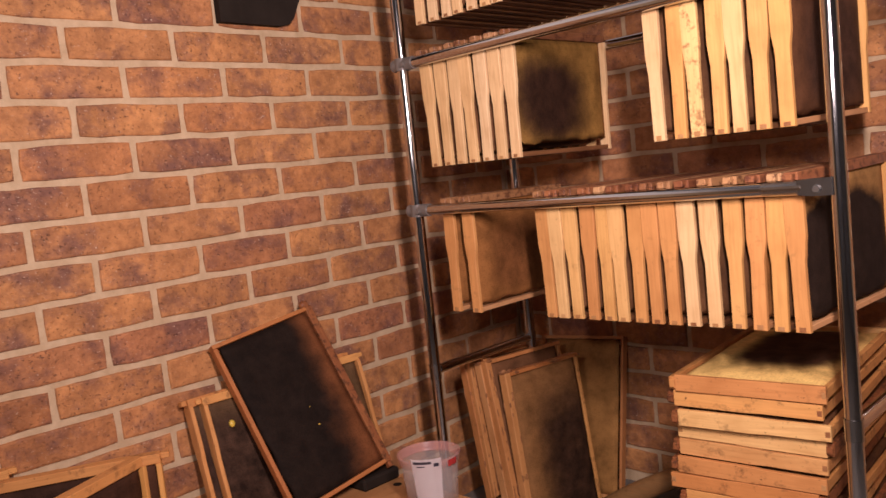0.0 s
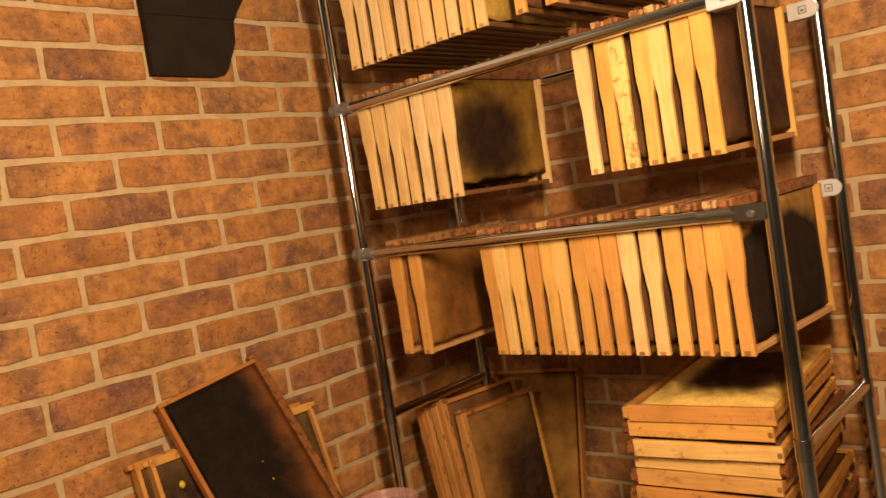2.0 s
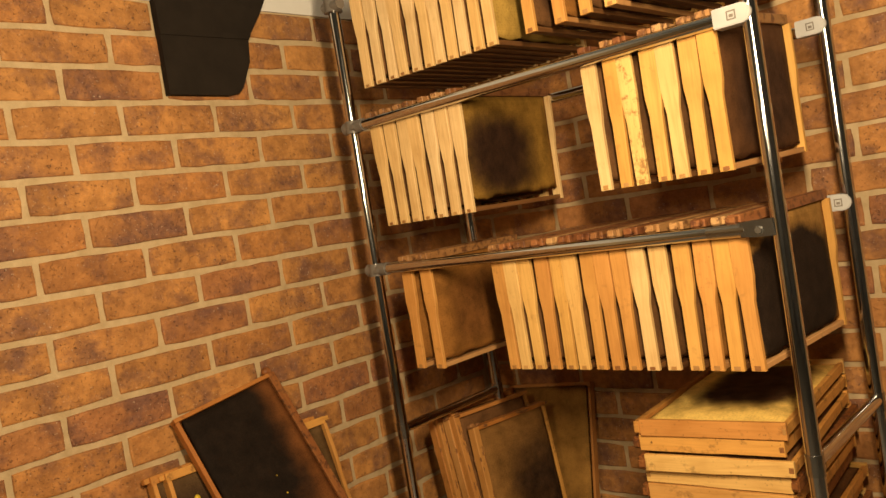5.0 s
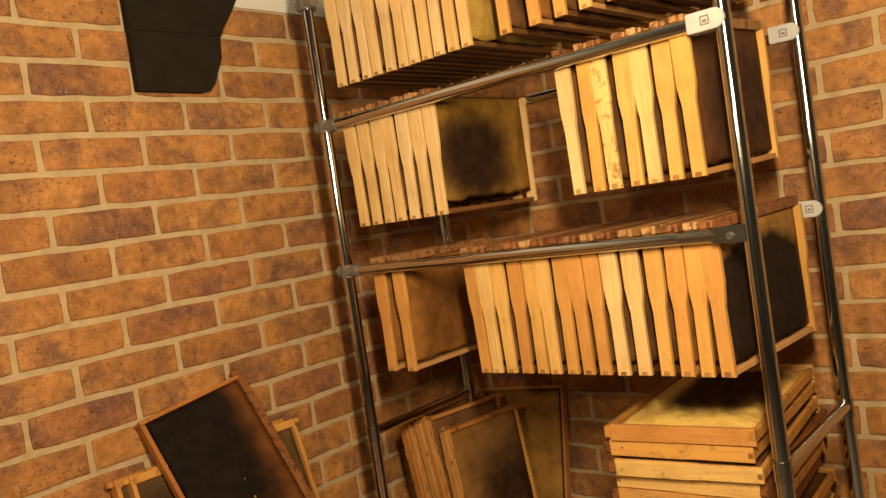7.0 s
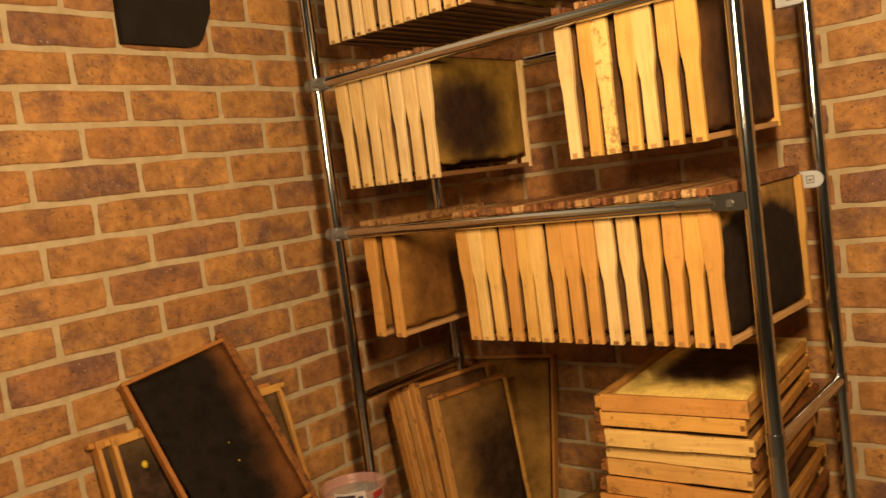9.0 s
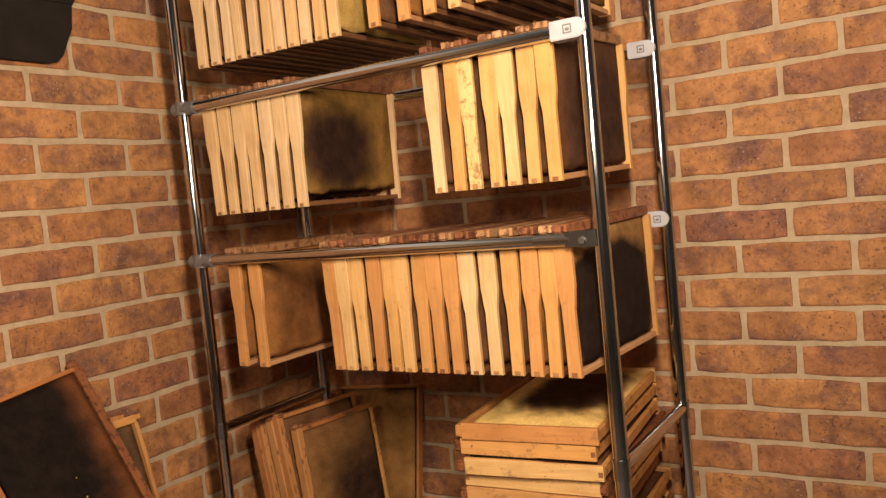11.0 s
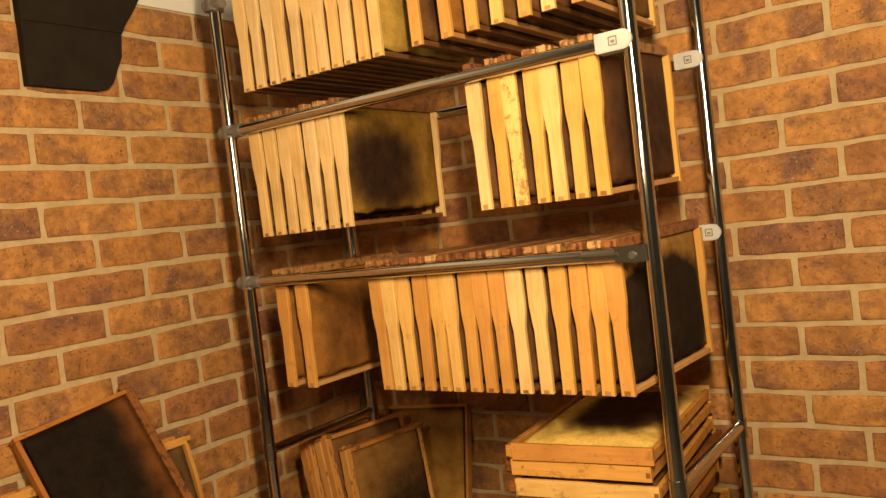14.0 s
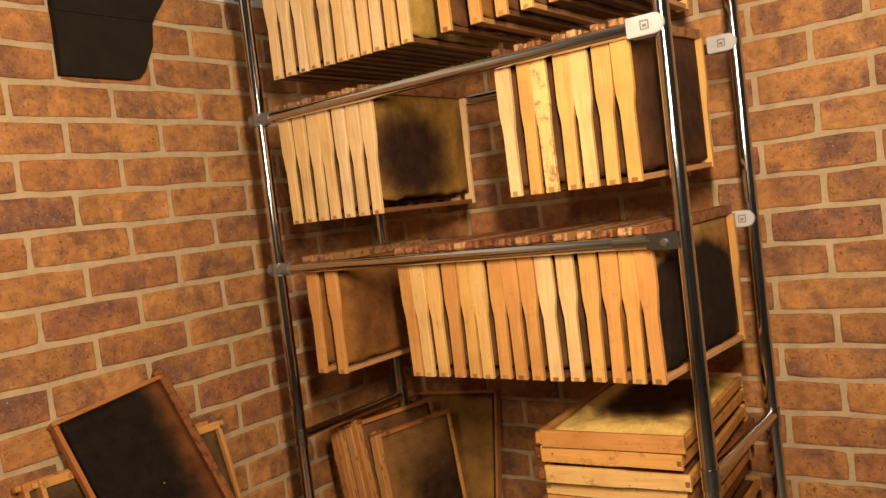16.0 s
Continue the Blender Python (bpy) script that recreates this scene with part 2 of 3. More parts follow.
COMB_OLIVE = comb_material("olive_comb_dark_centre", (0.29, 0.158, 0.028), (0.026, 0.012, 0.006), (0.138, 0.100), (-0.045, 0.122), 0.85, 0.75, 0.3)
COMB_BLACK = comb_material("black_brood_comb", (0.32, 0.17, 0.045), (0.020, 0.012, 0.008), (0.178, 0.120), (-0.006, 0.108), 1.02, 0.28, 0.2)
COMB_DARK = comb_material("dark_brown_comb", (0.16, 0.075, 0.028), (0.032, 0.016, 0.010), (0.145, 0.105), (0.0, 0.12), 0.9, 0.6, 0.3)
COMB_AMBER = comb_material("amber_comb", (0.28, 0.120, 0.026), (0.14, 0.056, 0.014), (0.12, 0.09), (0.0, 0.12), 0.8, 0.8)
COMB_UMBER = comb_material("umber_comb", (0.105, 0.046, 0.018), (0.042, 0.020, 0.011), (0.14, 0.10), (0.02, 0.125), 0.8, 0.7, 0.4)
COMB_CELLS = comb_material("dark_open_cells", (0.060, 0.026, 0.012), (0.020, 0.010, 0.006), (0.2, 0.13), (0.0, 0.12), 0.9, 0.6, 0.5)
COMB_OCHRE = comb_material("ochre_wax", (0.40, 0.25, 0.055), (0.26, 0.15, 0.035), (0.09, 0.06), (0.05, 0.15), 0.7, 0.7)
COMB_SOOT = comb_material("soot_black_comb", (0.15, 0.056, 0.016), (0.012, 0.0075, 0.005), (0.36, 0.172), (0.06, 0.060), 0.85, 0.50, 0.3)
COMB_STAND = comb_material("mottled_brown_comb", (0.225, 0.112, 0.032), (0.024, 0.012, 0.006), (0.22, 0.125), (-0.06, 0.085), 0.72, 0.75, 0.8)
# panel's sheet: the dark upper left corner is cast shade put into the colour
COMB_SHEET = comb_material("wax_sheet_shaded_corner", (0.30, 0.155, 0.036), (0.15, 0.078, 0.024), (0.10, 0.05), (0.19, 0.0), 0.8, 0.8)
# dark centre holds brood and the shade of the row hung above, both painted
COMB_WAX = comb_material("pale_wax_dark_centre", (0.86, 0.58, 0.155), (0.060, 0.028, 0.012), (0.180, 0.105), (0.035, 0.126), 0.95, 0.55, 0.2)
COMB_BACK = comb_material("patchy_dark_comb", (0.15, 0.088, 0.036), (0.022, 0.012, 0.007), (0.27, 0.16), (-0.10, 0.12), 0.75, 0.6, 1.2)
CHROME = chrome_material("chrome_tube", (0.58, 0.575, 0.57), 0.085)
BRIGHT = chrome_material("bright_zinc", (0.75, 0.73, 0.70), 0.25)
STEEL = chrome_material("dull_steel", (0.42, 0.41, 0.39), 0.22)
CLIP = plain("grey_white_clip_plastic", (0.40, 0.40, 0.40), (0.50, 0.49, 0.48), 20.0, 0.45, 200.0, 0.1)
CLIP_MARK = plain("clip_mark_grey", (0.14, 0.12, 0.10), (0.22, 0.19, 0.16), 60.0, 0.5, 200.0, 0.1)
BLACK = plain("matt_black_plastic", (0.018, 0.0135, 0.010), (0.026, 0.0195, 0.0145), 18.0, 0.8, 220.0, 0.2, spec=0.1)
PAPER = plain("white_paper_label", (0.80, 0.72, 0.70), (0.86, 0.79, 0.77), 12.0, 0.7, 90.0, 0.05)
INK = plain("dark_ink", (0.06, 0.05, 0.07), (0.10, 0.08, 0.10), 60.0, 0.7, 90.0, 0.0)
GREY = plain("grey_joint_plastic", (0.12, 0.105, 0.09), (0.17, 0.15, 0.13), 25.0, 0.4, 200.0, 0.1)
YELLOW = plain("yellow_plastic", (0.66, 0.46, 0.03), (0.72, 0.52, 0.05), 30.0, 0.4, 90.0, 0.05)
RED = plain("red_plastic", (0.55, 0.05, 0.035), (0.62, 0.07, 0.05), 25.0, 0.35, 90.0, 0.05)


def tub_material(name, colour, alpha):
    m, nt, b = mat(name)
    b.inputs["Base Color"].default_value = (*colour, 1)
    b.inputs["Roughness"].default_value = 0.28
    b.inputs["Alpha"].default_value = alpha
    return m


TUB = tub_material("cloudy_clear_plastic", (0.60, 0.52, 0.48), 0.24)
TUB_RIM = tub_material("pinkish_clear_rim", (0.66, 0.36, 0.32), 0.30)


# ---- mesh helpers ----
def mesh_object(name, bm, material, parent=None, label="", smooth=False):
    me = bpy.data.meshes.new(name)
    bm.normal_update()
    bm.to_mesh(me)
    bm.free()
    if smooth:
        for p in me.polygons:
            p.use_smooth = True
    me.materials.append(material)
    ob = new(name, me)
    ob.parent = parent
    if label:
        ob["label"] = label
    return ob


def part(name, bm, material, parent, label="", smooth=False):
    return mesh_object(name, bm, material, parent, label, smooth)


def thing(name, label, category, group="", kind=""):
    return tagged(new(name), label, category, group, kind)


def add_box(bm, lo, hi, bevel=0.0, jitter=0.0, rng=None):
    geo = bmesh.ops.create_cube(bm, size=1.0)
    vs = geo["verts"]
    for v in vs:
        v.co = Vector([(a + b) / 2 + c * (b - a) for a, b, c in zip(lo, hi, v.co)])
        if jitter and rng:
            v.co += Vector([rng.uniform(-jitter, jitter) for _ in range(3)])
    if bevel:
        es = list({e for v in vs for e in v.link_edges})
        bmesh.ops.bevel(bm, geom=es, offset=bevel, segments=1, affect="EDGES", profile=0.5)
    return bm


def box(lo, hi, bevel=0.0, jitter=0.0, rng=None):
    return add_box(bmesh.new(), lo, hi, bevel, jitter, rng)


def add_tube(bm, a, b, r, sides=20, r2=None):
    """A tube whose end caps share no corner with its side, so that the side shades round."""
    a, b = Vector(a), Vector(b)
    rot = (b - a).to_track_quat("Z", "Y").to_matrix().to_3x3()
    ends = []
    for at, rad in ((a, r), (b, r if r2 is None else r2)):
        ends.append([at + rot @ Vector((rad * math.cos(2 * math.pi * k / sides), rad * math.sin(2 * math.pi * k / sides), 0)) for k in range(sides)])
    lo, hi = ([bm.verts.new(p) for p in e] for e in ends)
    for k in range(sides):
        bm.faces.new((lo[k], lo[(k + 1) % sides], hi[(k + 1) % sides], hi[k]))
    bm.faces.new([bm.verts.new(p) for p in ends[0]][::-1])
    bm.faces.new([bm.verts.new(p) for p in ends[1]])
    return bm


def tube(a, b, r, sides=20, r2=None):
    return add_tube(bmesh.new(), a, b, r, sides, r2)


def smooth_sides(ob):
    for p in ob.data.polygons:
        p.use_smooth = len(p.vertices) == 4
    return ob


def prism(points, lo, hi, axis):
    """A closed outline drawn in two axes and carried along the third."""
    bm = bmesh.new()

    def at(p, d):
        return {"x": (d, p[0], p[1]), "y": (p[0], d, p[1]), "z": (p[0], p[1], d)}[axis]

    a = [bm.verts.new(at(p, lo)) for p in points]
    b = [bm.verts.new(at(p, hi)) for p in points]
    n = len(points)
    bm.faces.new(a)
    bm.faces.new(list(reversed(b)))
    for i in range(n):
        bm.faces.new((a[i], b[i], b[(i + 1) % n], a[(i + 1) % n]))
    bmesh.ops.recalc_face_normals(bm, faces=bm.faces)
    return bm


# ---- the room ----
COURSE, PITCH, JOINT, TOP = 0.0815, 0.2455, 0.0125, 1.634
ROOM_X, ROOM_Y, ROOM_Z = 4.2, -4.6, 2.5

floor = tagged(mesh_object("floor", box((-0.2, ROOM_Y - 0.2, -0.15), (ROOM_X + 0.2, 0.2, 0.0)), FLOOR), "grey worn tiled floor under the rack", "floor", kind="structure")
ceiling = tagged(mesh_object("ceiling", box((-0.2, ROOM_Y - 0.2, ROOM_Z), (ROOM_X + 0.2, 0.2, ROOM_Z + 0.15)), CEILING), "unseen plain grey ceiling, kept dim to lower bounced light", "ceiling", kind="structure")
wall_west = tagged(mesh_object("wall_west", box((-0.2, ROOM_Y - 0.2, 0.0), (-0.0035, 0.0, TOP)), MORTAR), "brick wall with pale mortar joints and burnt bricks", "wall", kind="structure")
wall_north = tagged(mesh_object("wall_north", box((-0.2, 0.0035, 0.0), (ROOM_X + 0.2, 0.2, TOP)), MORTAR), "orange brown brick wall behind the rack", "wall", kind="structure")
part("upper_wall", box((-0.2, ROOM_Y - 0.2, TOP), (0.004, 0.0, ROOM_Z)), PAINT, wall_west, "white painted plaster")
part("upper_wall", box((-0.2, 0.004, TOP), (ROOM_X + 0.2, 0.2, ROOM_Z)), PAINT, wall_north, "white painted plaster")
# added unseen walls close the room and soak up bounced light
wall_east = tagged(mesh_object("wall_east", box((ROOM_X, ROOM_Y - 0.2, 0.0), (ROOM_X + 0.2, 0.0, TOP)), UNSEEN_WALL), "unseen lower wall, dark grey to soak up bounced light", "wall", kind="structure")
wall_south = tagged(mesh_object("wall_south", box((-0.0035, ROOM_Y - 0.2, 0.0), (ROOM_X, ROOM_Y, TOP)), UNSEEN_WALL), "unseen lower wall, dark grey to soak up bounced light", "wall", kind="structure")
part("upper_wall", box((ROOM_X, ROOM_Y - 0.2, TOP), (ROOM_X + 0.2, 0.0, ROOM_Z)), UNSEEN_WALL, wall_east, "unseen upper wall, dark grey to soak up bounced light")
part("upper_wall", box((0.004, ROOM_Y - 0.2, TOP), (ROOM_X, ROOM_Y, ROOM_Z)), UNSEEN_WALL, wall_south, "unseen upper wall, dark grey to soak up bounced light")


# ---- hive frames ----
def end_bar_outline(height, wide, narrow, shoulder, rng):
    """Half outlines of a self-spacing end bar: wide above the shoulder, narrow below."""
    s = height - shoulder
    right = [(narrow, 0.0), (narrow, s - 0.030), (narrow + 0.2 * (wide - narrow), s - 0.020), (wide - 0.2 * (wide - narrow), s + 0.002), (wide, s + 0.014), (wide, height)]
    left = [(-narrow * 0.97, 0.0), (-narrow * 0.97, s - 0.034), (-narrow - 0.2 * (wide - narrow), s - 0.022), (-wide + 0.2 * (wide - narrow), s), (-wide, s + 0.012), (-wide, height)]
    return [(x + rng.uniform(-0.0005, 0.0005), z) for x, z in right + left[::-1]]


def comb_sheet(length, low, high, thick, rng, gap=0.0):
    """A slab of comb with an uneven face and a rounded, wavy rim."""
    bm, nu, nv = bmesh.new(), 26, 16
    sides = []
    for s in (1, -1):
        grid = []
        for i in range(nu + 1):
            line = []
            for j in range(nv + 1):
                u, v = i / nu, j / nv
                y = (u - 0.5) * length
                z = low + (high - low) * v
                if j == 0:
                    z += gap * (0.5 + 0.5 * noise.noise(Vector((y * 22, 3.1, s * 0.0))))
                rim = min(1.0, min(u, 1 - u) * 9, v * 7 + 0.15, (1 - v) * 12 + 0.2)
                x = s * thick / 2 * (0.35 + 0.65 * rim) * (1 + 0.22 * noise.noise(Vector((y * 14, z * 14, s * 4.0))))
                line.append(bm.verts.new((x, y, z)))
            grid.append(line)
        sides.append(grid)
        for i in range(nu):
            for j in range(nv):
                q = (grid[i][j], grid[i + 1][j], grid[i + 1][j + 1], grid[i][j + 1])
                bm.faces.new(q if s > 0 else q[::-1])
    a, b = sides
    rim = [(i, 0) for i in range(nu)] + [(nu, j) for j in range(nv)] + [(i, nv) for i in range(nu, 0, -1)] + [(0, j) for j in range(nv, 0, -1)]
    for k in range(len(rim)):
        (i, j), (m, n) = rim[k], rim[(k + 1) % len(rim)]
        bm.faces.new((a[m][n], a[i][j], b[i][j], b[m][n]))
    return bm


def hive_frame(label, length, height, wide, end_wood, bar_wood, lug_wood, comb, seed, group="", lug=0.0125, narrow=0.0128, thick=0.022, gap=0.012, shoulder=0.105, bar=0.019):
    """One frame, its foot at the origin, its long side along y."""
    rng = random.Random(seed)
    f = thing("hive_frame", label, "beehive frame", group)
    h, half = height, length / 2
    bm = box((-0.0125, -half + 0.0005, h - bar), (0.0125, half - 0.0005, h), 0.0012)
    for e in (-1, 1):
        if lug:
            w = rng.uniform(0.0075, 0.0100)
            lo, hi = sorted((e * (half - 0.0004), e * (half + lug * rng.uniform(0.85, 1.15))))
            add_box(bm, (-w, lo, h - 0.0125), (w * rng.uniform(0.8, 1.0), hi, h - rng.uniform(0.0, 0.002)), 0.0014, 0.0006, rng)
    part("top_bar", bm, lug_wood, f)
    for s in (-1, 1):
        outline = end_bar_outline(h - bar + 0.0002, wide, narrow, shoulder, rng)
        bm = prism(outline, s * half - (0.010 if s > 0 else 0), s * half + (0.010 if s < 0 else 0), "y")
        bmesh.ops.bevel(bm, geom=[e for e in bm.edges if abs(e.verts[0].co.y - e.verts[1].co.y) < 1e-6], offset=0.0009, segments=1, affect="EDGES")
        part("end_bar", bm, end_wood, f)
    for s in (-1, 1):
        lo, hi = sorted((s * (half - 0.006), s * (half + 0.0006)))
        part("bar_end", box((-0.0062, lo, 0.0012), (0.0062 * rng.uniform(0.7, 1.0), hi, rng.uniform(0.0075, 0.0105)), 0.0006), NOTCH, f)
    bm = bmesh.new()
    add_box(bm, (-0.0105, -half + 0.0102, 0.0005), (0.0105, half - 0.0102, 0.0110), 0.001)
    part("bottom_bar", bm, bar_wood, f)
    part("comb", comb_sheet(length - 0.022, 0.012, h - 0.0195, thick, rng, gap), comb, f, smooth=True)
    return f


RAIL = {1: 1.604, 2: 1.2655, 3: 0.9105, 4: 0.508}
POST_X, POST_Y = (0.282, 1.271), (-0.678, -0.293)
ROW_Y, ROW_L, ROW_H = -0.4825, 0.357, 0.278
ROW_Z = {1: 1.3515, 2: 1.0125, 3: 0.658}

hang = "pine beehive frame hanging from chrome rails"
styles = {
    "pine": hive_frame(hang + ", dark drawn comb", ROW_L, ROW_H, 0.0174, PINE_Z, DARK_BAR_Y, LUG_Y, COMB_DARK, 1),
    "pale": hive_frame("pale pine beehive frame hanging from chrome rails", ROW_L, ROW_H, 0.0174, PALE_Z, DARK_BAR_Y, LUG_Y, COMB_DARK, 2),
    "spot": hive_frame("pine frame spotted with brown propolis, hanging in rack", ROW_L, ROW_H, 0.0160, SPOT_Z, DARK_BAR_Y, LUG_Y, COMB_DARK, 3),
    "slim": hive_frame("slim pine beehive frame hanging from chrome rails", ROW_L, ROW_H, 0.0150, PINE_Z, DARK_BAR_Y, LUG_Y, COMB_DARK, 10, narrow=0.0120),
    "slim_pale": hive_frame("slim pale pine beehive frame hanging from chrome rails", ROW_L, ROW_H, 0.0158, PALE_Z, DARK_BAR_Y, LUG_Y, COMB_DARK, 12, narrow=0.0122),
    "olive": hive_frame("pine frame with olive comb and dark brood centre", ROW_L, ROW_H, 0.0174, PALE_Z, DARK_BAR_Y, LUG_Y, COMB_OLIVE, 4, gap=0.045),
    "black": hive_frame("pine frame with nearly black old brood comb", ROW_L, ROW_H, 0.0174, PINE_Z, PINE_Y, LUG_Y, COMB_BLACK, 5),
    "dark": hive_frame("pine frame with dark brown comb to the edges", ROW_L, ROW_H, 0.0174, PINE_Z, PINE_Y, LUG_Y, COMB_UMBER, 8),
    "ochre": hive_frame("pale pine frame with plain ochre wax", ROW_L, ROW_H, 0.0174, PALE_Z, DARK_BAR_Y, LUG_Y, COMB_OCHRE, 9),
    "amber": hive_frame("orange pine frame with amber brown comb", ROW_L, ROW_H, 0.0174, ORANGE_Z, PINE_Y, LUG_Y, COMB_AMBER, 6),
    "brown": hive_frame("pine frame with dark brown patchy comb", ROW_L, ROW_H, 0.0174, PINE_Z, PINE_Y, LUG_Y, COMB_BROWN, 7),
}
used = set()


def place(style, m, group):
    """The first frame of a style is moved; every further one is a copy."""
    f = styles[style]
    if style in used:
        f = copy_thing(f, m)
    else:
        used.add(style)
        f.matrix_basis = m
    f["group"] = group
    return f


rng = random.Random(11)
rows = {
    1: [(0.339, "pale"), (0.383, "pale"), (0.427, "pale"), (0.464, "pale"), (0.504, "pale"), (0.543, "pale"), (0.580, "pale"), (0.617, "pale"), (0.654, "pale"), (0.691, "pale"), (0.729, "ochre"),
        (0.831, "pine"), (0.900, "amber"), (0.962, "pine"), (1.015, "brown"), (1.073, "pine"), (1.122, "pale"), (1.178, "brown")],
    2: [(0.346, "pale"), (0.387, "pale"), (0.428, "pale"), (0.470, "pale"), (0.511, "pale"), (0.553, "pale"), (0.595, "olive"),
        (0.948, "slim_pale"), (0.990, "slim"), (1.024, "spot"), (1.069, "pine"), (1.105, "pale"), (1.146, "pine"), (1.188, "dark")],
    3: [(0.364, "amber"), (0.430, "amber"), (0.653, "pine"), (0.686, "pine"), (0.722, "pine"), (0.760, "pine"), (0.799, "pine"), (0.835, "pine"), (0.874, "pine"), (0.911, "pine"),
        (0.950, "pine"), (0.990, "pale"), (1.031, "pale"), (1.077, "pine"), (1.117, "amber"), (1.155, "pine"), (1.191, "black")],
}
# the outermost frames hang askew: shift, rise of the far end, turn
askew = {(3, 1.191): (0.0185, 1.6, -5.8), (2, 1.188): (0.005, 2.2, -1.6)}
for level, line in rows.items():
    for x, style in line:
        lean, dy, turn = rng.uniform(-1.0, 1.0), rng.uniform(-0.002, 0.002), rng.uniform(-0.5, 0.5)
        shift, rise, turn = askew.get((level, x), (0.0, 0.0, turn))
        place(style, pose(x + shift - 0.0003 * lean, ROW_Y + dy, ROW_Z[level] + ROW_L / 2 * math.sin(radians(rise)), rise, -lean, turn), f"frames hanging on rack level {level}")

# ---- the rack ----
rack = thing("tube_rack", "chrome tube storage rack carrying beehive frames", "rack")
R = 0.0138
for x in POST_X:
    for y in POST_Y:
        smooth_sides(part("post", tube((x, y, 0.0), (x, y, 1.98), R, 28), CHROME, rack))
for level in (1, 2, 3):
    for y in POST_Y:
        smooth_sides(part("rail", tube((POST_X[0] + 0.013, y, RAIL[level]), (POST_X[1] - 0.013, y, RAIL[level]), 0.0125, 24), CHROME, rack))
for x in POST_X:
    smooth_sides(part("side_rail", tube((x, POST_Y[0] + 0.013, RAIL[4]), (x, POST_Y[1] - 0.013, RAIL[4]), 0.0120, 24), CHROME, rack))
    smooth_sides(part("side_rail", tube((x, POST_Y[0] + 0.013, 0.10), (x, POST_Y[1] - 0.013, 0.10), 0.0120, 24), CHROME, rack))


def collar(x, y, z, r, h, material):
    bm = tube((x, y, z - h / 2), (x, y, z + h / 2), r, 28)
    add_tube(bm, (x, y, z + h / 2 - 0.0025), (x, y, z + h / 2 + 0.0010), r + 0.0006, 28)
    return smooth_sides(part("connector", bm, material, rack, "dull steel tube connector"))


for x in POST_X:
    for y in POST_Y:
        collar(x, y, RAIL[4] - 0.004, R + 0.0013, 0.036, STEEL)
for level in (2, 3):
    x, y, z = POST_X[0], POST_Y[0], RAIL[level]
    bm = tube((x, y, z - 0.015), (x, y, z + 0.015), R + 0.004, 28)
    add_tube(bm, (x - 0.026, y, z), (x + 0.042, y, z), 0.0155, 24)
    add_tube(bm, (x + 0.018, y - 0.022, z - 0.002), (x + 0.018, y - 0.010, z - 0.002), 0.006, 12)
    smooth_sides(part("connector", bm, GREY, rack, "grey plastic tube joint"))
    collar(x, POST_Y[1], z, R + 0.003, 0.030, STEEL)
bm = tube((POST_X[0], POST_Y[0], 1.548), (POST_X[0], POST_Y[0], 1.625), R + 0.008, 28)
add_tube(bm, (POST_X[0] - 0.022, POST_Y[0] - 0.006, 1.562), (POST_X[0] + 0.034, POST_Y[0] - 0.006, 1.562), 0.014, 20)
smooth_sides(part("connector", bm, GREY, rack, "grey plastic tube joint"))


def clip_plate(x, y, z, length, material):
    """A rounded plastic clip that holds a rail's end on the post."""
    pts, r = [], 0.0165
    for i in range(9):
        a = -math.pi / 2 + math.pi * i / 8
        pts.append((x - r * 0.45 + r * math.cos(a), z + r * math.sin(a)))
    pts += [(x - length, z + r), (x - length, z - r)]
    bm = prism(pts, y - 0.0185, y + 0.0150, "y")
    bmesh.ops.bevel(bm, geom=list(bm.edges), offset=0.0015, segments=2, affect="EDGES")
    c = part("clip", bm, material, rack, "grey white plastic clip")
    m = x - length * 0.42
    bm = bmesh.new()
    s, w, d = 0.0078, 0.0022, 0.0006
    for lo, hi in (((-s, -s), (s, -s + w)), ((-s, s - w), (s, s)), ((-s, -s + w), (-s + w, s - w)), ((s - w, -s + w), (s, s - w)), ((-s * 0.45, -s * 0.45), (s * 0.45, s * 0.2))):
        add_box(bm, (m + lo[0], y - 0.0185 - d, z + lo[1]), (m + hi[0], y - 0.0182, z + hi[1]))
    part("mark", bm, CLIP_MARK, c)
    return c


clip_plate(POST_X[1], POST_Y[0], RAIL[2] - 0.001, 0.056, CLIP)
clip_plate(POST_X[1], POST_Y[1], RAIL[2] + 0.004, 0.050, CLIP)
clip_plate(POST_X[1], POST_Y[1], RAIL[3] + 0.004, 0.036, CLIP)
# the pressed end of the third rail, screwed to the post
xr, yf, z3 = POST_X[1], POST_Y[0], RAIL[3]
bm = prism([(xr - 0.062, z3 - 0.0120), (xr - 0.040, z3 - 0.0145), (xr - 0.006, z3 - 0.0145), (xr - 0.006, z3 + 0.0145), (xr - 0.040, z3 + 0.0145), (xr - 0.062, z3 + 0.0120)], yf - 0.0160, yf - 0.0115, "y")
add_tube(bm, (xr - 0.125, yf, z3), (xr - 0.055, yf - 0.0035, z3), 0.0128, 20, 0.0136)
part("pressed_end", bm, STEEL, rack, "flattened steel rail end")
bm = tube((xr - 0.030, yf - 0.0165, z3 - 0.003), (xr - 0.030, yf - 0.0215, z3 - 0.003), 0.0075, 16, 0.0055)
part("bolt", bm, BRIGHT, rack, "bright bolt head")

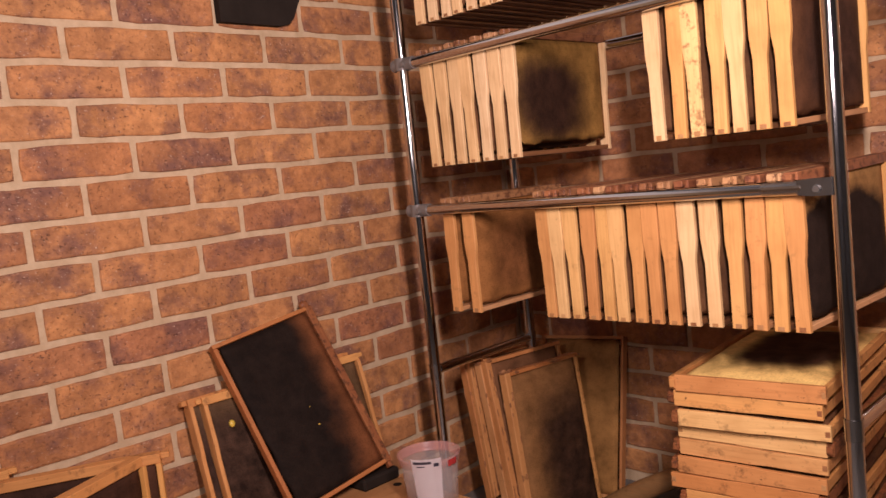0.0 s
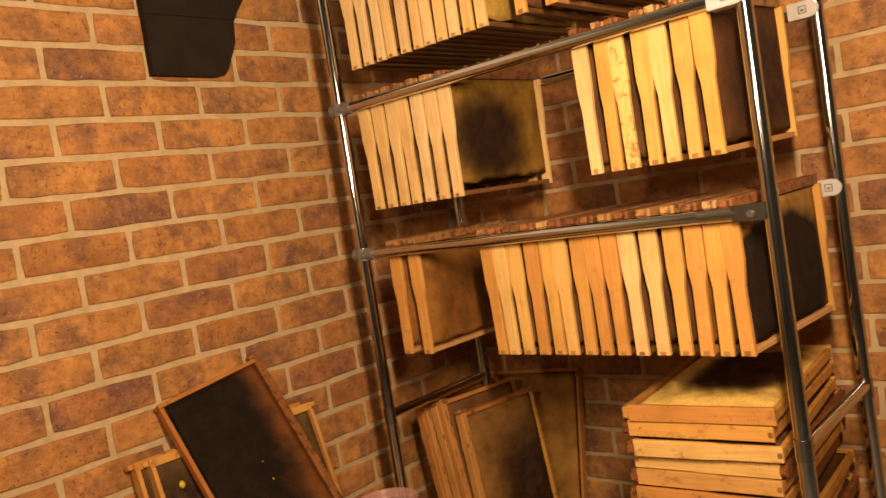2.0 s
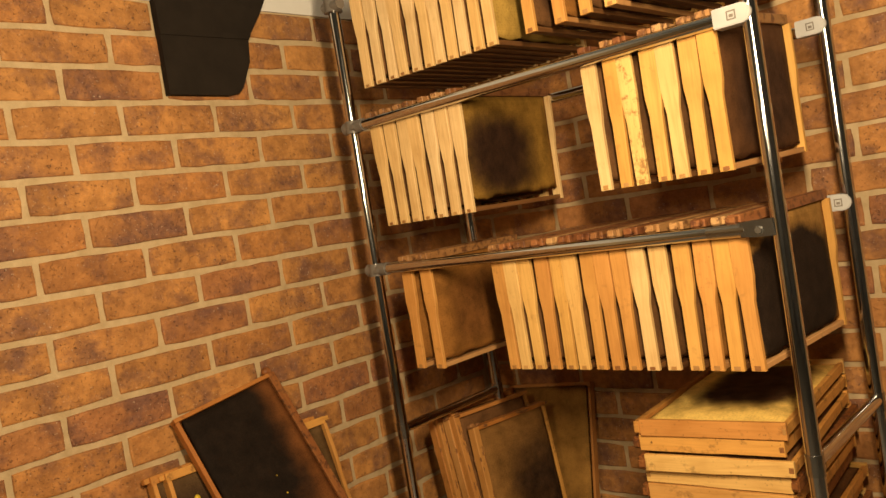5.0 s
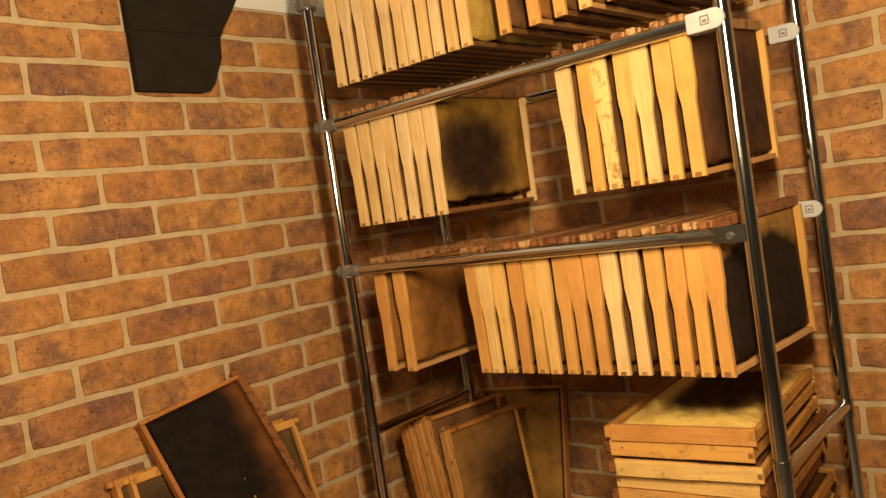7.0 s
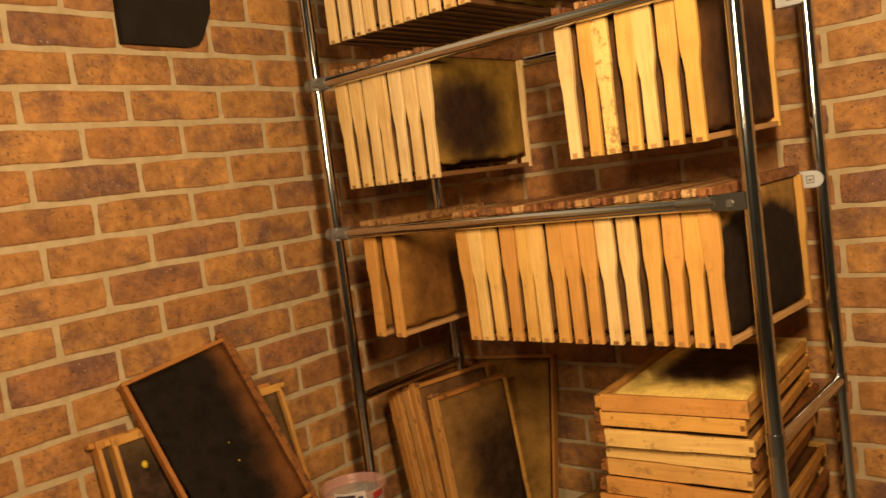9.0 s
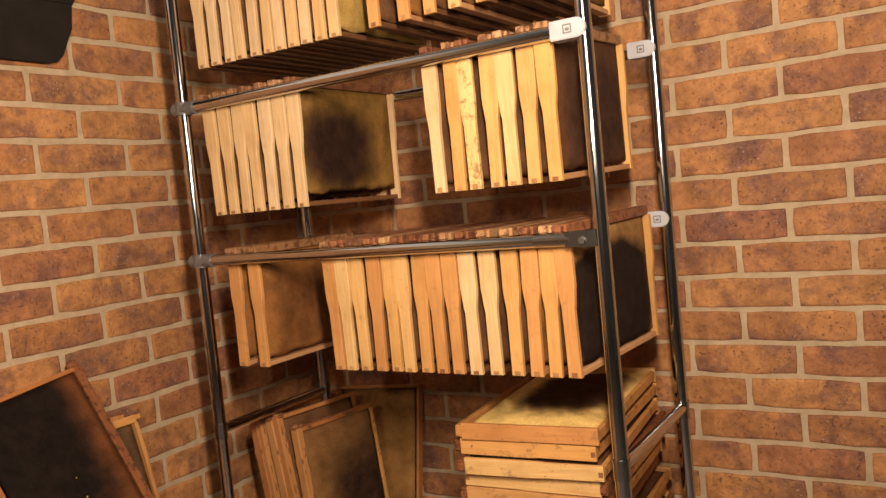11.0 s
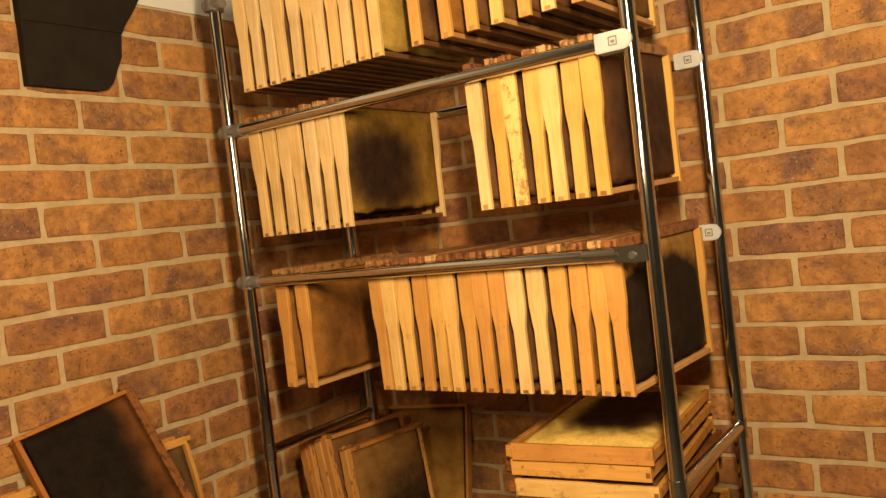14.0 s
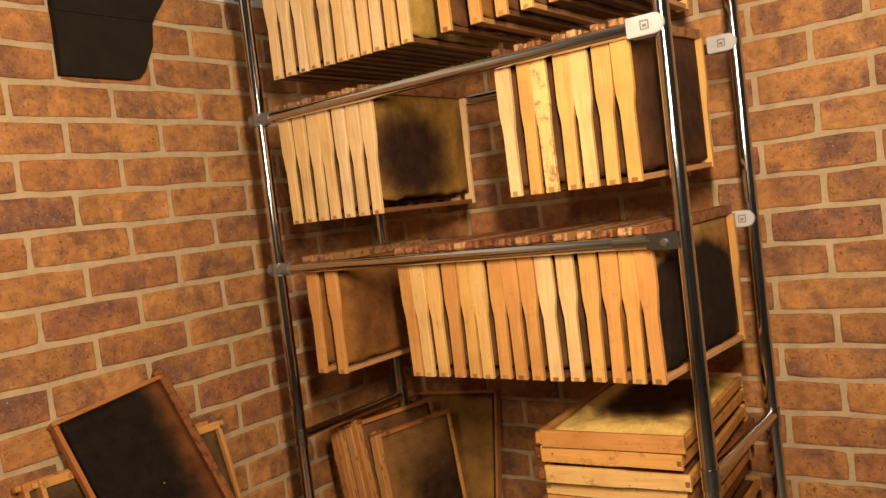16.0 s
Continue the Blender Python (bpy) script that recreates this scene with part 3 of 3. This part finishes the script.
# ---- stack of lying frames ----
stack_style = hive_frame("pine beehive frame lying flat in a tall stack", 0.50, 0.30, 0.0169, STACK_Z, STACK_Y, UMBER_Y, COMB_DARK, 21, "frames stacked flat", lug=0.006, narrow=0.0150, shoulder=0.14, thick=0.026, bar=0.013)
stack_top = hive_frame("top frame of the stack, pale wax with dark centre", 0.50, 0.30, 0.0169, STACK_Z, STACK_Y, STACK_Y, COMB_WAX, 22, "frames stacked flat", lug=0.004, narrow=0.0164, thick=0.0330, gap=0.002, bar=0.013)
rng = random.Random(5)
STEP = 0.0340
for i in range(16):
    f = stack_top if i == 15 else stack_style if i == 0 else None
    flip = i in (2, 5, 6, 9, 12)
    m = pose(1.029 + rng.uniform(-0.014, 0.014), -0.352 + rng.uniform(-0.012, 0.012), STEP * (i + 0.5), rng.uniform(-0.10, 0.10), rng.uniform(-0.12, 0.12), 4.2 + rng.uniform(-1.3, 1.3))
    m = m @ (pose(-0.150, 0, 0, 0, 90, 0) if flip else pose(0.150, 0, 0, 0, -90, 0))
    if f is None:
        f = copy_thing(stack_style, m)
    else:
        f.matrix_basis = m

# ---- standing and leaning frames ----
def basis(origin, along, across):
    """A frame's pose from its foot's middle: its length runs along the first way, its height along the second."""
    y = Vector(along).normalized()
    z = Vector(across)
    z = (z - z.dot(y) * y).normalized()
    x = y.cross(z)
    m = Matrix((x, y, z)).transposed().to_4x4()
    m.translation = origin
    return m


def propolis_crust(f, seed, half, top):
    """Ragged wax and propolis along the top and outer edges of an old frame, too small to pick apart."""
    r = random.Random(seed)
    bm = bmesh.new()

    def lump(x, y, z, size, stretch):
        bmesh.ops.create_icosphere(bm, subdivisions=1, radius=size, matrix=Matrix.Translation((x, y, z)) @ Matrix.Diagonal((*stretch, 1.0)))

    for k in range(26):
        lump(r.choice((-1, 1)) * 0.0122, half * r.uniform(-1, 1), top - r.uniform(0.0, 0.018), r.uniform(0.0025, 0.0045), (0.5, r.uniform(1.5, 5.0), 0.7))
    for k in range(26):
        z = top * k / 26 + r.uniform(-0.006, 0.006)
        lump(r.uniform(-0.013, 0.013), half - r.uniform(0.001, 0.006), z, r.uniform(0.004, 0.009), (r.uniform(0.6, 1.4), 0.6, r.uniform(0.9, 2.2)))
    for k in range(5):
        lump(r.uniform(-0.012, 0.012), half + r.uniform(-0.002, 0.006), top - r.uniform(0.0, 0.03), r.uniform(0.006, 0.011), (0.9, 0.8, 1.2))
    return tagged(part("propolis_crust", bm, PROPOLIS, f), "ragged brown wax and propolis", kind="stuff")


under = "frames standing under the rack"
stand = hive_frame("old pine frame with mottled brown comb, standing upright", 0.445, 0.285, 0.0150, RUST_Z, STACK_Y, OLD_Y, COMB_STAND, 31, under, lug=0.004, narrow=0.0120, thick=0.0350, gap=0.004)
stand_dark = hive_frame("old frame with dark comb standing on its end", 0.445, 0.285, 0.0162, OLD_Z, STACK_Y, OLD_Y, COMB_DARK, 32, under, lug=0.016, narrow=0.0140, thick=0.0270, gap=0.004)
propolis_crust(stand, 17, 0.2225, 0.285)
propolis_crust(stand_dark, 18, 0.2225, 0.285)
front = basis((0.3852, -0.2063, 0.2255), (-0.1259, 0.0341, 0.9915), (-0.1051, -0.9942, 0.0209))
stand.matrix_basis = front
stand_dark.matrix_basis = pose(-0.029, 0.004, 0.010, 0, -3.3, -1.0) @ front
for i, (dx, dy, dz, lean, turn) in enumerate(((-0.074, -0.010, 0.004, -2.4, 1.2), (-0.101, 0.006, 0.016, -2.0, -1.2), (-0.129, -0.008, 0.001, -2.6, 0.9))):
    copy_thing(stand_dark if i % 2 else stand, pose(dx, dy, dz, 0, lean, turn) @ front)

panel = hive_frame("tall pine frame by wall, olive wax sheet with painted corner shade", 0.471, 0.290, 0.0110, OLD_Z, OLD_Y, OLD_Y, COMB_SHEET, 33, lug=0.0, narrow=0.0105, thick=0.012, gap=0.0, bar=0.008)
panel.matrix_basis = basis((0.1448 + 0.0012, -0.1054 - 0.0054, 0.2407 - 0.0190), (-0.0606, 0.2698, 0.961), (0.9962, 0.077, 0.0412))

# ---- low wooden box along the west wall ----
crate = thing("wooden_box", "low worn wooden box with a board lid", "box")
CX0, CX1, CY0, CY1, CZ = 0.085, 0.515, -1.95, -0.795, 0.258
part("front_panel", box((CX1 - 0.02, CY0, 0.0), (CX1, CY1, CZ - 0.022), 0.002), BOARD_Y, crate)
part("back_panel", box((CX0, CY0, 0.0), (CX0 + 0.02, CY1, CZ - 0.022), 0.002), BOARD_Y, crate)
part("side_panel", box((CX0 + 0.02, CY1 - 0.02, 0.0), (CX1 - 0.02, CY1, CZ - 0.022), 0.002), BOARD_Y, crate)
part("side_panel", box((CX0 + 0.02, CY0, 0.0), (CX1 - 0.02, CY0 + 0.02, CZ - 0.022), 0.002), BOARD_Y, crate)
part("lid", box((CX0 - 0.004, CY0 - 0.004, CZ - 0.022), (CX1 + 0.004, CY1 + 0.004, CZ), 0.003), BOARD_Y, crate, "orange brown board lid")
for x, y in ((0.185, -0.852), (0.262, -0.826)):
    part("knot_hole", tube((x, y, CZ - 0.004), (x, y, CZ + 0.0006), 0.011, 14), BLACK, crate)


lean_group = "frames leaning on the brick wall"
big = hive_frame("old brown frame with black comb, leaning on brick wall", 0.433, 0.2825, 0.0150, RUST_Z, RUST_Y, UMBER_Y, COMB_SOOT, 41, lean_group, lug=0.016, narrow=0.0130, thick=0.020)
big.matrix_basis = basis((0.1240, -1.1200, 0.4600), (-0.4316, -0.120, 0.8941), (0.0408, 0.9875, 0.1522))
bm = bmesh.new()
bmesh.ops.create_icosphere(bm, subdivisions=2, radius=0.0115, matrix=Matrix.Translation((0.004, 0.226, 0.272)) @ Matrix.Diagonal((0.9, 1.0, 1.1, 1.0)))
part("propolis_lump", bm, UMBER_Y, big, "dark lump of propolis", smooth=True)
for y, z, r in ((-0.058, 0.153, 0.0024), (-0.011, 0.152, 0.0016)):
    bm = bmesh.new()
    bmesh.ops.create_icosphere(bm, subdivisions=1, radius=r, matrix=Matrix.Translation((-0.0105, y, z)))
    part("wax_fleck", bm, YELLOW, big, "tiny yellow wax fleck")
back = hive_frame("worn pine frame with patchy dark comb leaning behind others", 0.450, 0.300, 0.0150, ORANGE_Z, STACK_Y, STACK_Y, COMB_BACK, 42, lean_group, lug=0.014, narrow=0.0115, thick=0.016)
back.matrix_basis = basis((0.100, -0.997, CZ + 0.001), (0, 1, 0.008), (-0.070, 0, 0.29))
behind = copy_thing(back, basis((0.130, -0.972, CZ + 0.001), (0.02, 1, 0.0), (-0.082, 0, 0.285)))
bm = bmesh.new()
bmesh.ops.create_icosphere(bm, subdivisions=2, radius=0.0075, matrix=Matrix.Translation((0.010, -0.168, 0.224)) @ Matrix.Diagonal((0.7, 1.0, 1.2, 1.0)))
part("cell_cup", bm, YELLOW, behind, "small yellow plastic queen cup", smooth=True)
pile = hive_frame("old pine frame with rough dark comb standing on box", 0.445, 0.262, 0.0150, STACK_Z, STACK_Y, STACK_Y, COMB_CELLS, 43, lean_group, lug=0.014)
pile.matrix_basis = basis((0.136, -1.586, CZ + 0.001), (0.471, 0.882, 0.0), (0, 0, 1))
copy_thing(pile, basis((0.318, -1.624, CZ + 0.001), (-0.435, 0.90, 0.0), (0, 0, 1)))

copy_thing(pile, basis((0.027, -1.825, CZ + 0.001), (0.03, 1, 0.0), (0, 0, 1)))

# ---- plastic tub ----
tub = thing("plastic_tub", "cloudy clear plastic tub with white paper label", "tub")
BX, BY, BH = 0.449, -0.883, 0.134


def lathe(profile, sides=40):
    bm = bmesh.new()
    rings = [[bm.verts.new((r * math.cos(2 * math.pi * k / sides), r * math.sin(2 * math.pi * k / sides), z)) for k in range(sides)] for r, z in profile]
    for a, b in zip(rings, rings[1:]):
        for k in range(sides):
            bm.faces.new((a[k], a[(k + 1) % sides], b[(k + 1) % sides], b[k]))
    return bm, rings


bm, rings = lathe([(0.052, 0.001), (0.054, 0.0), (0.0632, BH - 0.0205), (0.0622, BH - 0.0205), (0.0535, 0.003), (0.050, 0.003)])
bm.faces.new(rings[-1])
bm.faces.new(list(reversed(rings[0])))
part("body", bm, TUB, tub, smooth=True)
bm, rings = lathe([(0.0630, BH - 0.0200), (0.0672, BH - 0.0185), (0.0690, BH - 0.0060), (0.0704, BH - 0.0040), (0.0706, BH - 0.0010), (0.0692, BH), (0.0672, BH - 0.0010), (0.0668, BH - 0.0060), (0.0650, BH - 0.0170), (0.0630, BH - 0.0200)])
part("rim", bm, TUB_RIM, tub, "pinkish clear rim", smooth=True)


def curved_patch(r0, r1, z0, z1, a0, a1, n=8):
    bm = bmesh.new()
    lo, hi = [], []
    for i in range(n + 1):
        a = math.radians(a0 + (a1 - a0) * i / n)
        lo.append(bm.verts.new((r0 * math.cos(a), r0 * math.sin(a), z0)))
        hi.append(bm.verts.new((r1 * math.cos(a), r1 * math.sin(a), z1)))
    for i in range(n):
        bm.faces.new((lo[i], lo[i + 1], hi[i + 1], hi[i]))
    geo = bmesh.ops.solidify(bm, geom=list(bm.faces), thickness=0.0004)
    return bm


label = part("label", curved_patch(0.0562, 0.0718, 0.006, BH + 0.007, -76, -22, 14), PAPER, tub, "white paper label with dark print")
part("print_bar", curved_patch(0.0712, 0.0722, BH - 0.0040, BH + 0.0020, -72, -40), INK, label)
part("print_bar", curved_patch(0.0706, 0.0711, BH - 0.0105, BH - 0.0080, -66, -52), INK, label)
part("print_bar", curved_patch(0.0708, 0.0716, BH - 0.0105, BH - 0.0030, -36, -27), INK, label)
part("seal_tab", curved_patch(0.0692, 0.0698, BH - 0.018, BH - 0.004, -8, 14), RED, tub, "red tear tab")
tub.matrix_basis = pose(BX, BY, CZ, 0, 0, 0)

# ---- small things ----
black_case = tagged(mesh_object("black_case", box((0.150, -0.905, CZ), (0.235, -0.790, CZ + 0.030), 0.006), BLACK), "small black plastic case lying on board", "case")
pole = thing("wooden_pole", "weathered round wooden pole behind the frame stack", "pole")
bm, rings = bmesh.new(), []
for i in range(25):
    u = i / 24
    mid = Vector((0.470 + 0.42 * u, -0.250 + 0.02 * u, 0.030 + 0.285 * u - 0.075 * u * u))
    ahead = Vector((0.42, 0.02, 0.285 - 0.15 * u)).normalized()
    side = ahead.cross(Vector((0, 1, 0))).normalized()
    r = 0.0285 + 0.0012 * math.sin(9 * u) - 0.003 * u
    rings.append([bm.verts.new(mid + r * (math.cos(a) * side + math.sin(a) * ahead.cross(side))) for a in (2 * math.pi * k / 20 for k in range(20))])
for a, b in zip(rings, rings[1:]):
    for k in range(20):
        bm.faces.new((a[k], a[(k + 1) % 20], b[(k + 1) % 20], b[k]))
bm.faces.new(rings[0][::-1])
bm.faces.new(rings[-1])
bmesh.ops.recalc_face_normals(bm, faces=bm.faces)
smooth_sides(part("shaft", bm, POLE, pole))

# black box with a sloping side on the west wall
wall_box = thing("wall_box", "matt black box fixed on the brick wall", "box")
outline = [(-1.000, 1.405), (-0.830, 1.403), (-0.803, 1.409), (-0.788, 1.426), (-0.757, 1.490), (-0.750, 1.548)]
part("body", prism(outline + [(-1.000, 1.548)], 0.0, 0.022, "x"), BLACK, wall_box)
part("ledge", prism([(-1.000, 1.548), (-0.750, 1.548), (-0.742, 1.562), (-1.000, 1.562)], 0.0, 0.026, "x"), BLACK, wall_box)
part("upper_body", prism([(-1.000, 1.562), (-0.742, 1.562), (-0.700, 1.620), (-0.672, 1.668), (-0.640, 1.80), (-0.640, 1.98), (-1.000, 1.98)], 0.0, 0.023, "x"), BLACK, wall_box)

# ---- bricks of the two walls ----
rng = random.Random(3)


def brick_mesh(width, k):
    """A brick face with a chipped, rounded outline, its middle at the origin, facing +z."""
    r = random.Random(100 + k)
    bm = bmesh.new()
    hw, hh, n = width / 2, (COURSE - JOINT) / 2, 5
    outer = []
    side = [(-hw + 2 * hw * i / n, -hh) for i in range(n)] + [(hw, -hh), (hw, 0.0)] + [(hw - 2 * hw * i / n, hh) for i in range(n)] + [(-hw, hh), (-hw, 0.0)]
    for x, y in side:
        corner = abs(abs(x) - hw) < 1e-6 and abs(abs(y) - hh) < 1e-6
        s = 0.985 if corner else 1.0
        outer.append((x * s + r.uniform(-0.0012, 0.0012), y * (0.94 if corner else 1.0) + r.uniform(-0.0018, 0.0018)))
    rings = []
    for shrink, z in ((0.0, -0.012), (0.0, -0.0015), (0.0014, 0.0008), (0.005, 0.0020)):
        rings.append([bm.verts.new((x - math.copysign(min(shrink, abs(x)), x), y - math.copysign(min(shrink, abs(y)), y), z + (r.uniform(-0.0008, 0.0008) if z > 0.004 else 0))) for x, y in outer])
    m = len(outer)
    for a, b in zip(rings, rings[1:]):
        for i in range(m):
            bm.faces.new((a[i], a[(i + 1) % m], b[(i + 1) % m], b[i]))
    bm.faces.new(rings[-1])
    me = bpy.data.meshes.new("brick")
    bm.normal_update()
    bm.to_mesh(me)
    bm.free()
    me.materials.append(BRICK)
    return me


FULL = PITCH - JOINT
whole = [brick_mesh(FULL, k) for k in range(14)]
cut = {}


def lay(wall, facing, start, width, z, tilt):
    if width < 0.02:
        return
    if abs(width - FULL) < 1e-6:
        me = rng.choice(whole)
    else:
        key = round(width, 4)
        me = cut.setdefault(key, brick_mesh(width, len(cut) + 50))
    ob = new("brick", me)
    mid = start + width / 2
    if facing == "x":
        ob.matrix_world = pose(0, mid, z, 90, 0, 90) @ pose(0, 0, rng.uniform(-0.0012, 0.0012), 0, 0, tilt + (180 if rng.random() < 0.5 else 0))
    else:
        ob.matrix_world = pose(mid, 0, z, 90, 0, 0) @ pose(0, 0, rng.uniform(-0.0012, 0.0012), 0, 0, tilt + (180 if rng.random() < 0.5 else 0))
    ob.parent = wall


for k in range(20):
    odd = k % 2
    half = (COURSE - JOINT) / 2
    z = 1.3005 - 0.0822 * (k - 4) - half
    # west wall, from the corner towards the camera
    starts = [(-1.1130 if odd else -0.9925) + PITCH * n for n in range(-4, 5)]
    for s in starts:
        e = min(s + FULL, -0.012)
        if e > s:
            lay(wall_west, "x", s, e - s if e < s + FULL else FULL, z, rng.uniform(-0.5, 0.5))
    # north wall, from the corner
    z = 1.3054 - 0.0802 * (k - 4) - half
    starts = [(1.2275 if odd else 1.3555) + PITCH * n for n in range(-6, 4)]
    for s in starts:
        b = max(s, 0.004)
        if s + FULL > b + 0.02:
            lay(wall_north, "y", b, FULL if b == s else s + FULL - b, z, rng.uniform(-0.5, 0.5))
